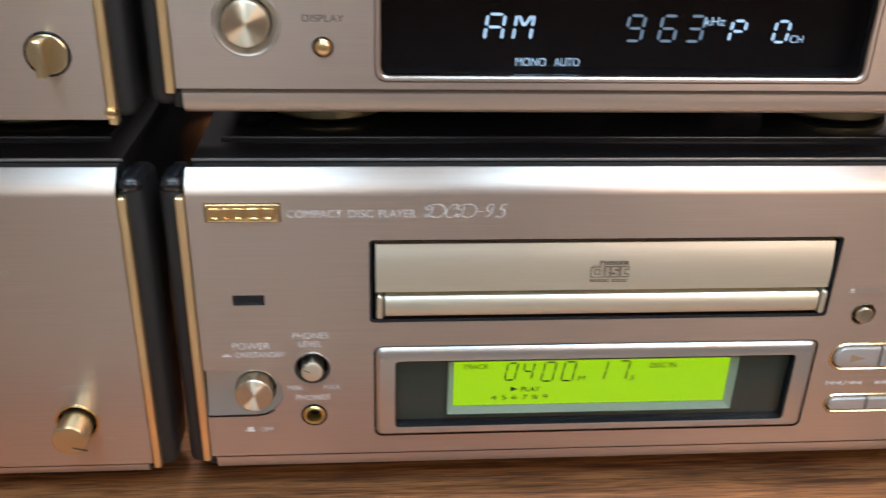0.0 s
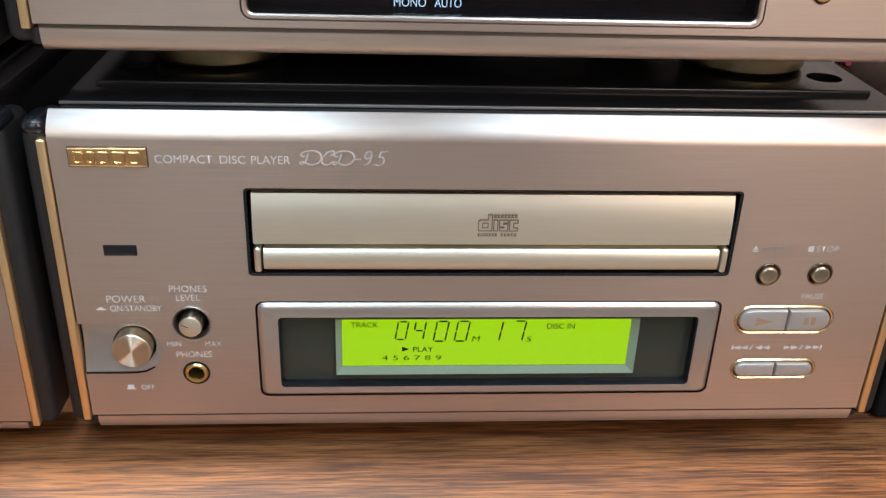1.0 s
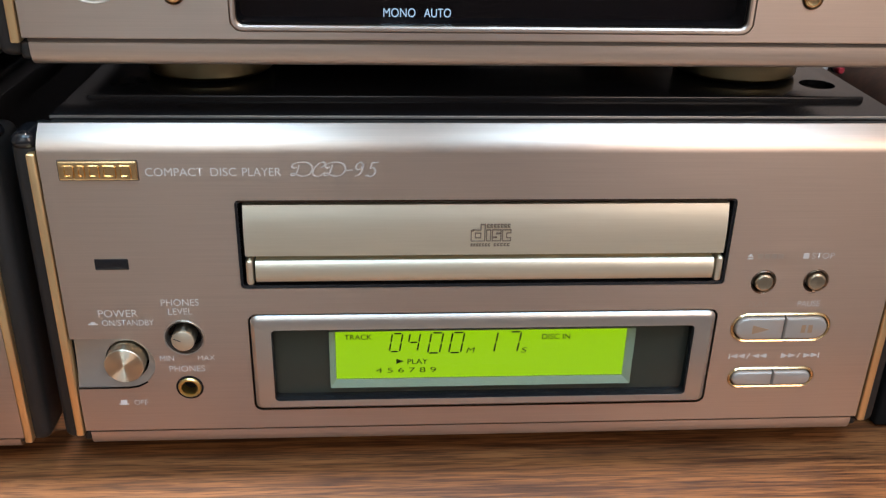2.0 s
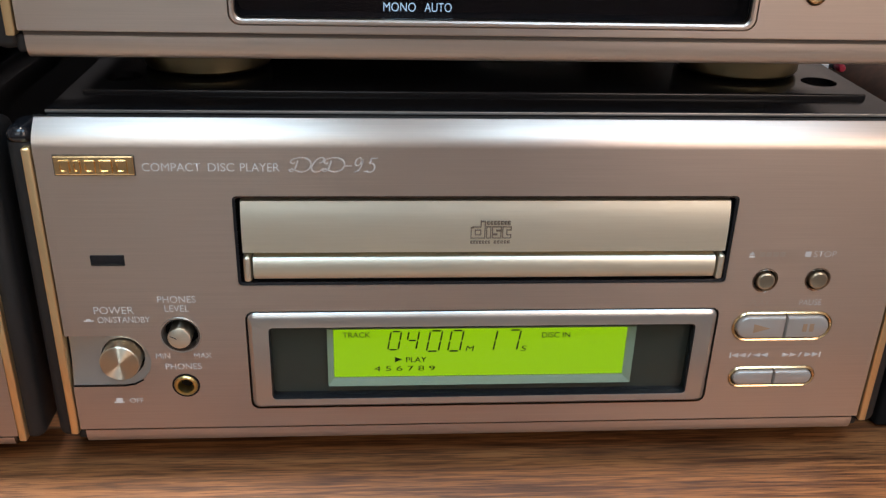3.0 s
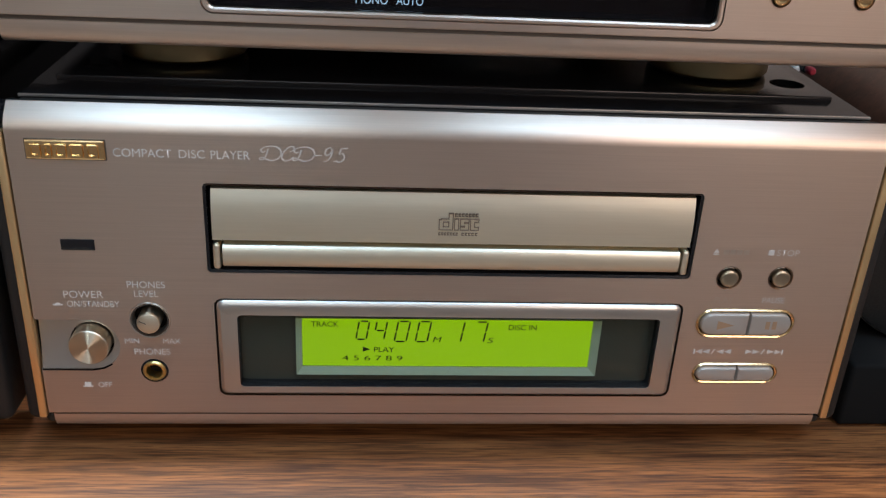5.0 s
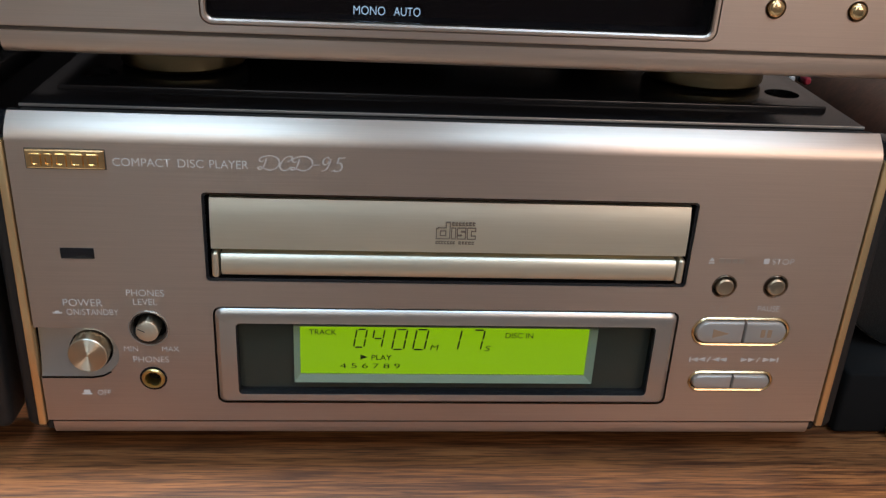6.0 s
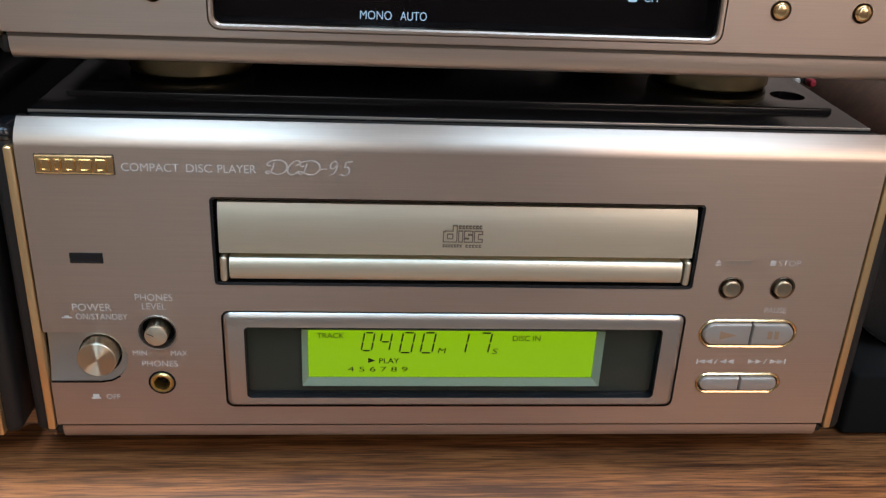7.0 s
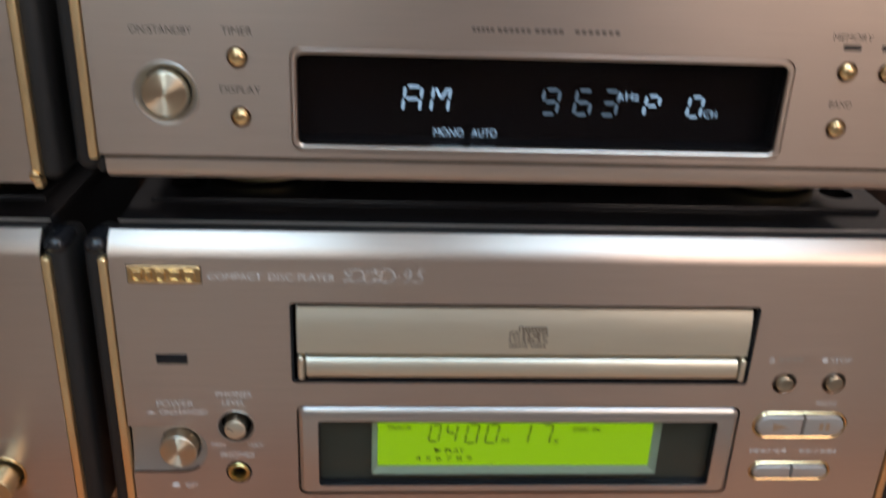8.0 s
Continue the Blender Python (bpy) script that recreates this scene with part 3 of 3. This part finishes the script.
    for body, a, b, c, d, sh in (("COMPACT", 28.4, 44.2, 92.9, 95.3, 0), ("DISC", 46.2, 53.3, 92.9, 95.3, 0), ("PLAYER", 54.9, 65.6, 92.9, 95.3, 0),
                                 ("POWER", 9.6, 21.0, 48.2, 50.6, 0), ("ON/STANDBY", 10.3, 25.4, 45.2, 47.2, 0), ("PHONES", 28.2, 39.2, 51.8, 54.0, 0), ("LEVEL", 30.0, 37.0, 48.8, 50.9, 0),
                                 ("MIN", 25.8, 30.0, 32.7, 34.4, 0), ("MAX", 37.2, 42.3, 32.7, 34.4, 0), ("PHONES", 28.3, 39.0, 28.7, 30.8, 0), ("OFF", 16.3, 20.4, 16.7, 18.5, 0)):
        word(body, a, b, c, d, 0, WHITE_INK, u, sh, thin=0.006)
    for path, a, b in ((SCRIPT_D, 68.1, 74.6), (SCRIPT_C, 73.9, 78.3), (SCRIPT_D, 77.3, 83.8), (((0, 0.42), (0.5, 0.43), (1, 0.44)), 83.3, 85.5),
                       (SCRIPT_9, 85.6, 89.0), (((0, 0.02), (0.5, 0.04), (1, 0.05)), 88.8, 89.4), (SCRIPT_5, 89.5, 92.8)):
        part("script_lettering", pen_stroke(path, a, b, 92.7, 97.0, 0.46), FADED_INK, u)
    word("STOP", 223.3, 230.3, 65.6, 67.6, 0, FADED_INK, u)
    word("PAUSE", 222.0, 229.0, 49.1, 51.1, 0, FADED_INK, u, name="worn_lettering")
    word("PLAY", 206.6, 212.6, 49.1, 51.1, 0, WORN_INK, u, name="worn_lettering")
    bars(206.5, 214.5, 65.8, 67.4, 4, 0, WORN_INK, u)
    bm = slab([(6.2, 45.6), (9.0, 45.6), (9.0, 46.0), (8.4, 46.0), (8.1, 46.5), (7.1, 46.5), (6.8, 46.0), (6.2, 46.0)], -0.05, 0.2)
    part("switch_mark", bm, WHITE_INK, u)
    bm = slab([(11.6, 16.8), (14.6, 16.8), (14.6, 17.2), (14.1, 17.2), (14.1, 18.5), (12.2, 18.5), (12.2, 17.2), (11.6, 17.2)], -0.05, 0.2)
    part("switch_mark", bm, WHITE_INK, u)
    part("stop_mark", slab([(220.6, 65.7), (222.4, 65.7), (222.4, 67.5), (220.6, 67.5)], -0.05, 0.2), FADED_INK, u)
    part("eject_mark", slab([(203.4, 66.4), (205.2, 66.4), (204.3, 67.6)], -0.05, 0.2, slab([(203.4, 65.6), (205.2, 65.6), (205.2, 66.0), (203.4, 66.0)], -0.05, 0.2)), FADED_INK, u)
    for a, b in ((205.9, 203.6), (208.3, 206.0), (213.0, 210.7), (215.4, 213.1), (220.1, 222.4), (222.5, 224.8), (227.4, 229.7), (229.8, 232.1)):
        part("skip_mark", arrow(a, b, 31.2, 1.7), FADED_INK, u)
    for a in (203.1, 232.2):
        part("skip_mark", slab([(a, 30.3), (a + 0.4, 30.3), (a + 0.4, 32.1), (a, 32.1)], -0.05, 0.2), WHITE_INK, u)
    for a in (208.9, 225.3):
        part("skip_mark", slab([(a, 30.3), (a + 0.3, 30.3), (a + 1.1, 32.1), (a + 0.8, 32.1)], -0.05, 0.2), WHITE_INK, u)

    # power switch in its scoop
    hollow = [(0.4 + 2.4 * (1 - (1 - k / 12) ** 2.2), 23.25 + 17.4 * k / 12) for k in range(13)] + [(7.5, 40.65), (7.5, 23.25)]
    scoop = profile_bar(hollow, 0.15, 24.6)
    part("switch_scoop", carved(scoop, [hole(15.4, 32.0, 6.5)], "switch_scoop", SILVER), SILVER, u, "silver scooped recess of the power switch")
    part("scoop_shadow_gap", slab([(0.2, 22.75), (15.4, 22.75), (18.6, 23.3), (21.4, 24.9), (21.2, 25.3), (18.4, 23.75), (15.4, 23.2), (0.2, 23.2)], -0.03, 0.3), HOLE, u)
    part("switch_well", lathe([(7.5, 6), (7.5, 7)], 15.4, 32.0), HOLE, u)
    knob = part("power_switch", lathe([(5.55, -2.0), (5.8, -1.75), (5.9, -1.3), (5.9, 6.5)], 15.3, 32.1, 64), SATIN, u, "round spun brass power switch")
    part("switch_face", lathe([(0.05, -2.12), (5.25, -2.08), (5.6, -1.98), (5.6, -1.8)], 15.3, 32.1, 64), SPUN, knob)

    # phones level, phones socket
    part("level_well", tube_ring([(5.7, 0), (5.3, -0.1), (5.1, 0.4), (5.1, 4), (5.7, 4)], 33.8, 40.8), SEAM, u)
    part("level_rim", tube_ring([(6.15, 0.0), (6.0, -0.3), (5.72, -0.2), (5.6, 0.3), (5.6, 1.5), (5.72, 1.5)], 33.8, 40.8), SILVER, u, "thin silver rim")
    part("level_base", lathe([(5.6, 3.4), (5.6, 4)], 33.8, 40.8), HOLE, u)
    knob = part("level_knob", lathe([(3.0, -2.6), (3.3, -2.45), (3.45, -2.0), (3.5, 3.6)], 33.8, 40.9, 48), SATIN, u, "small champagne volume knob")
    part("pointer", slab([(31.2, 42.0), (33.2, 41.0), (33.1, 40.8), (31.1, 41.8)], -2.66, -2.4), DARK_INK, knob)
    jack = part("phones_socket", tube_ring([(3.5, -0.3), (3.1, -0.8), (2.5, -0.7), (2.2, 0.2), (2.2, 6), (3.5, 6)], 33.8, 22.9), SOCKET_GOLD, u, "brass-rimmed headphone socket")
    part("socket_gap", tube_ring([(4.2, -0.05), (3.5, -0.1), (3.5, 3), (4.2, 3)], 33.8, 22.9), GLOSS, jack)
    part("socket_bore", lathe([(2.4, 3), (2.4, 5)], 33.8, 22.9, 24), HOLE, jack)

    # transport buttons
    push_button(u, 209.8, 57.8, 2.85, 1.0, DULL_BUTTON, 1.0)
    push_button(u, 226.2, 58.0, 2.85, 1.0, DULL_BUTTON, 1.0)
    for x0, x1, z0, z1, mid, r in ((202.1, 234.0, 36.5, 46.8, 218.9, 5.1), (203.9, 232.2, 19.3, 26.9, 218.3, 3.8)):
        rim = part("button_rim", loft([rr(x0, x1, z0, z1, r, 3), rr(x0, x1, z0, z1, r, 0), rr(x0 + 0.35, x1 - 0.35, z0 + 0.35, z1 - 0.35, r - 0.35, -0.45), rr(x0 + 0.8, x1 - 0.8, z0 + 0.8, z1 - 0.8, r - 0.8, -0.2),
                                       rr(x0 + 0.9, x1 - 0.9, z0 + 0.9, z1 - 0.9, r - 0.9, 3)], closed=True), GOLD, u, "gold rim round a pair of keys")
        part("rim_well", plate(x0 + 0.5, x1 - 0.5, z0 + 0.5, z1 - 0.5, r - 0.5, 3, 3.5, 0.05), HOLE, rim)
        i, o = 1.25, r - 1.25
        for a, b, left in ((x0 + i, mid - 0.25, True), (mid + 0.25, x1 - i, False)):
            def key(shrink, yy):
                ring = rr(a + shrink if left else a - 30, b + 30 if left else b - shrink, z0 + i + shrink, z1 - i - shrink, o, yy, 8)
                edge = b - shrink * 0.6 if left else a + shrink * 0.6
                return [(min(px, edge) if left else max(px, edge), py, pz) for px, py, pz in ring]
            part("key", loft([key(1.0, -1.25), key(0.45, -1.05), key(0.1, -0.6), key(0.0, 0.0), key(0.0, 2.9)]), KEY_GREY, rim, "silver-grey key")
    part("play_mark", arrow(208.6, 214.0, 41.6, 3.2, None, -1.25), ORANGE_INK, u)
    part("pause_mark", slab([(224.2, 40.3), (225.6, 40.3), (225.6, 43.1), (224.2, 43.1)], -1.3, -1.0, slab([(226.4, 40.3), (227.8, 40.3), (227.8, 43.1), (226.4, 43.1)], -1.3, -1.0)), ORANGE_INK, u)
    return u


compact_disc_player()


# ---- tuner, standing on the disc player
def tuner():
    u = thing("tuner", 0, 4, -0.6, "champagne aluminium radio tuner with gold trim, on the CD player", "tuner")
    cuts = [plate(53.9, 195.1, 132.7, 162.2, 3.2, -8, 12, 0.01), hole(19.9, 148.6, 8.7)]
    keys = [(39.9, 159.1), (40.1, 142.5), (210.2, 142.7), (210.0, 159.3), (221.9, 159.3), (233.6, 142.7)]
    cuts += [hole(x, z, 2.95) for x, z in keys]
    chassis(u, 197, 130.6, 123.1, True, cuts, gap=1.2)
    feet(u, 109.0, 12, 126, 55.0)
    bez = part("display_bezel", loft([rr(54.0, 195.0, 132.8, 162.1, 3.1, 2.8), rr(54.0, 195.0, 132.8, 162.1, 3.1, 0.4), rr(54.4, 194.6, 133.2, 161.7, 2.9, -0.15), rr(55.1, 193.8, 133.9, 161.0, 2.5, -0.15),
                                      rr(55.6, 193.3, 134.4, 160.5, 2.2, 0.3), rr(55.6, 193.3, 134.4, 160.5, 2.2, 2.8)], closed=True), CHAMPAGNE, u, "thin champagne display bezel")
    part("bezel_groove", loft([rr(53.9, 195.1, 132.7, 162.2, 3.2, 0.6), rr(53.9, 195.1, 132.7, 162.2, 3.2, 1.2), rr(54.0, 195.0, 132.8, 162.1, 3.1, 1.2), rr(54.0, 195.0, 132.8, 162.1, 3.1, 0.6)], closed=True), SEAM, bez)
    pane = part("display_pane", plate(55.8, 193.1, 134.7, 160.2, 2.0, 0.8, 1.8, 0.1), TINTED, bez, "dark tinted display window")
    pane.visible_shadow = False
    part("display_backing", box(50, 198, 10.0, 11, 128, 168, 0), HOLE, bez)
    part("display_hood", loft([rr(55.5, 193, 134.7, 160.5, 2, 2.8), rr(55.5, 193, 134.7, 160.5, 2, 10), rr(54, 195, 133, 162, 2, 10), rr(54, 195, 133, 162, 2, 2.8)], closed=True), HOLE, bez)
    y = 9.6
    for ch, x, w, mat in (("A", 85.0, 4.9, VFD), ("M", 93.2, 4.9, VFD), ("9", 125.5, 4.6, VFD_DIM), ("6", 135.2, 4.6, VFD_DIM), ("3", 143.0, 4.6, VFD_DIM), ("P", 156.0, 4.0, VFD), ("0", 169.0, 4.0, VFD)):
        part("display_digit", digit(ch, x, 142.4, w, 7.2 if ch in "AM963" else 6.0, 0.75, y, 0.12), mat, bez)
    for body, a, b, c, d in (("MONO", 94.4, 103.2, 134.9, 137.3), ("AUTO", 105.6, 113.0, 134.9, 137.3), ("CH", 174.2, 178.2, 142.2, 144.4), ("kHz", 148.4, 154.2, 147.0, 149.4)):
        word(body, a, b, c, d, y, VFD, bez)
    knob = part("power_switch", lathe([(5.9, -1.6), (6.2, -1.3), (6.3, -0.8), (6.3, 3)], 19.9, 148.6, 64), SATIN, u, "round spun brass standby switch")
    part("switch_face", lathe([(0.05, -1.72), (5.7, -1.68), (5.95, -1.58), (5.95, -1.4)], 19.9, 148.6, 64), SPUN, knob)
    part("switch_dish", tube_ring([(9.1, 0.0), (8.8, -0.35), (8.3, -0.2), (7.2, 1.2), (6.6, 2.0), (6.6, 3), (8.6, 3), (8.6, 0.0)], 19.9, 148.6), SILVER, u, "silver dished ring round the switch")
    for x, z in keys:
        push_button(u, x, z, 2.35, 0.9, GOLD, 0.6, dome=0.9)
    for body, a, b, c, d in (("ON/STANDBY", 11.7, 28.2, 165.0, 167.0), ("TIMER", 36.0, 44.2, 165.2, 167.2), ("DISPLAY", 34.8, 45.8, 149.2, 151.1), ("BAND", 206.8, 213.4, 148.8, 150.7), ("MEMORY", 204.0, 215.4, 167.9, 169.8)):
        word(body, a, b, c, d, 0, DARK_INK, u)
    bars(207.5, 212.6, 165.2, 166.8, 1, 0, DARK_INK, u)
    bars(218.6, 225.4, 165.2, 166.8, 2, 0, DARK_INK, u)
    for a, b, count in ((103.4, 109.4, 5), (110.4, 119.4, 6), (120.6, 128.4, 5), (131.6, 144.0, 7)):
        bars(a, b, 167.7, 168.9, count, 0, FAINT_INK, u)


tuner()


# ---- amplifier beside the disc player
def amplifier():
    u = thing("amplifier", -269.3, 0, 0, "champagne aluminium amplifier with gold trim and turned knob", "amplifier")
    chassis(u, 106, 4.6, 0.2, True, [hole(228.4, 21.9, 6.0)], gap=0.4)
    feet(u, SHELF_Z + 0.5, 7.6, 1.5)
    part("knob_ring", tube_ring([(7.0, 0.1), (6.6, -0.6), (6.1, -0.4), (5.9, 0.5), (5.9, 4), (7.0, 4)], 228.4, 21.9), GOLD, u, "gold ring round the knob")
    part("knob_well", lathe([(6.2, 3.5), (6.2, 4)], 228.4, 21.9), HOLE, u)
    knob = part("knob", lathe([(4.9, -9.6), (5.3, -9.3), (5.4, -8.6), (5.0, -0.5), (5.0, 3.5)], 228.4, 21.9, 56), BRASS, u, "turned brass-coloured knob")
    part("pointer", slab([(229.0, 19.6), (229.3, 19.2), (233.6, 18.0), (233.4, 18.5)], -9.75, -9.4), DARK_INK, knob)
    bars(224.2, 233.8, 34.4, 36.0, 1, 0, WORN_INK, u)
    bars(211.0, 216.6, 74.8, 76.4, 1, 0, WORN_INK, u)
    bars(236.2, 239.8, 14.6, 15.6, 1, 0, WORN_INK, u)


amplifier()


# ---- cassette deck on the amplifier
def cassette_deck():
    u = thing("cassette_deck", -269.3, 4, 0, "champagne aluminium hi-fi deck with gold trim, on the amplifier", "cassette deck")
    chassis(u, 197, 121.0, 121.0, False, [hole(236.6, 139.3, 6.2), hole(236.4, 158.5, 4.2)])
    feet(u, 108.4, 11, 123, 51.5)
    part("trim_end", lathe([(0.8, -2.0), (1.5, -1.6), (1.7, -0.8), (1.7, 0.5)], 251.2, 123.4, 24), GOLD, u)
    part("knob_well", tube_ring([(6.2, 0), (5.9, -0.15), (5.7, 0.4), (5.7, 4), (6.2, 4)], 236.6, 139.3), GLOSS, u)
    knob = part("knob", lathe([(5.1, -0.6), (5.4, -0.4), (5.5, 0.2), (5.5, 4)], 236.6, 139.3, 48), BRASS, u, "brass-coloured rotary knob with a grip bar")
    part("grip_bar", box(235.0, 237.6, -7.0, 0, 134.2, 144.4, 0.7, 3), BRASS, knob)
    push_button(u, 236.4, 158.5, 3.3, 1.4, BRASS, 0.8)


cassette_deck()


# ---- loudspeaker and cables beside the disc player
def loudspeaker():
    u = thing("loudspeaker", 264, 30, SHELF_Z, "small dark loudspeaker with black grained front on brass feet", "loudspeaker")
    part("cabinet", loft([rr(-2, 98, 24.5, 120, 40, 3, 12), rr(-2, 98, 24.5, 120, 40, 190, 12)]), DARK_WOOD, u, "dark walnut cabinet with rounded corners")
    part("front_plate", loft([rr(-0.6, 96.6, 25.9, 118.6, 38.6, -0.6, 12), rr(-1.6, 97.6, 24.9, 119.6, 39.6, 0, 12), rr(-2, 98, 24.5, 120, 40, 3, 12)]), BAFFLE, u, "black grained front plate")
    part("edge_trim", loft([rr(-2.1, 98.1, 24.4, 120.1, 40.1, 1.0, 12), rr(-2.3, 98.3, 24.2, 120.3, 40.3, 1.3, 12), rr(-2.1, 98.1, 24.4, 120.1, 40.1, 1.7, 12), rr(-1.4, 97.4, 25.1, 119.4, 39.4, 1.4, 12)], closed=True), SILVER, u, "thin silver edge line")
    part("stem", box(20, 76, 20, 180, 14, 30, 2), BLACK, u)
    # solid black block put where shadow lies between cabinet and shelf
    part("shadow_block", box(2, 92, -17, 190, 0.4, 26, 1.8, 3), SHADOW_BLACK, u, "matt black block standing for the shadow under the cabinet")
    for x, y in ((26.5, -18.5), (74, -18.5), (27.5, 180), (74, 180)):
        part("foot", lathe_up([(3, 0), (5.4, 1.0), (5.8, 2.0), (5.8, 3.4), (4.8, 4.4), (4.8, 9)], x, y, 32), FOOT_BRASS, u, "brass-coloured foot")


loudspeaker()


def plug_cable(x, y, z, mat, label):
    u = thing("audio_plug", x, y, z, label, "plug")
    part("plug_body", lathe([(0.9, -2.6), (1.3, -2.2), (1.5, -1.6), (1.5, 1.4), (1.2, 2.2)], 0, 0, 24), mat, u)
    part("plug_sleeve", lathe([(1.8, 2.0), (1.5, 20)], 0, 0, 24), RUBBER, u)
    cu = bpy.data.curves.new("cable", "CURVE")
    cu.dimensions, cu.bevel_depth, cu.bevel_resolution = "3D", 1.6 * K, 3
    sp = cu.splines.new("BEZIER")
    sp.bezier_points.add(2)
    for bp, p in zip(sp.bezier_points, ((0, 18, 0), (1.5, 60, -20), (0.5, 80, SHELF_Z - z + 1.7))):
        bp.co = Vector(p) * K
        bp.handle_left_type = bp.handle_right_type = "AUTO"
    ob = new("curve", cu)
    bpy.context.view_layer.update()
    me = bpy.data.meshes.new_from_object(ob.evaluated_get(bpy.context.evaluated_depsgraph_get()))
    bpy.data.objects.remove(ob)
    me.materials.append(RUBBER)
    part("cable", me, RUBBER, u)


plug_cable(254.9, 82.0, 103.2, WHITE, "white audio plug on a black cable behind the player")
plug_cable(258.2, 76, 104.0, RED, "red audio plug on a black cable behind the player")
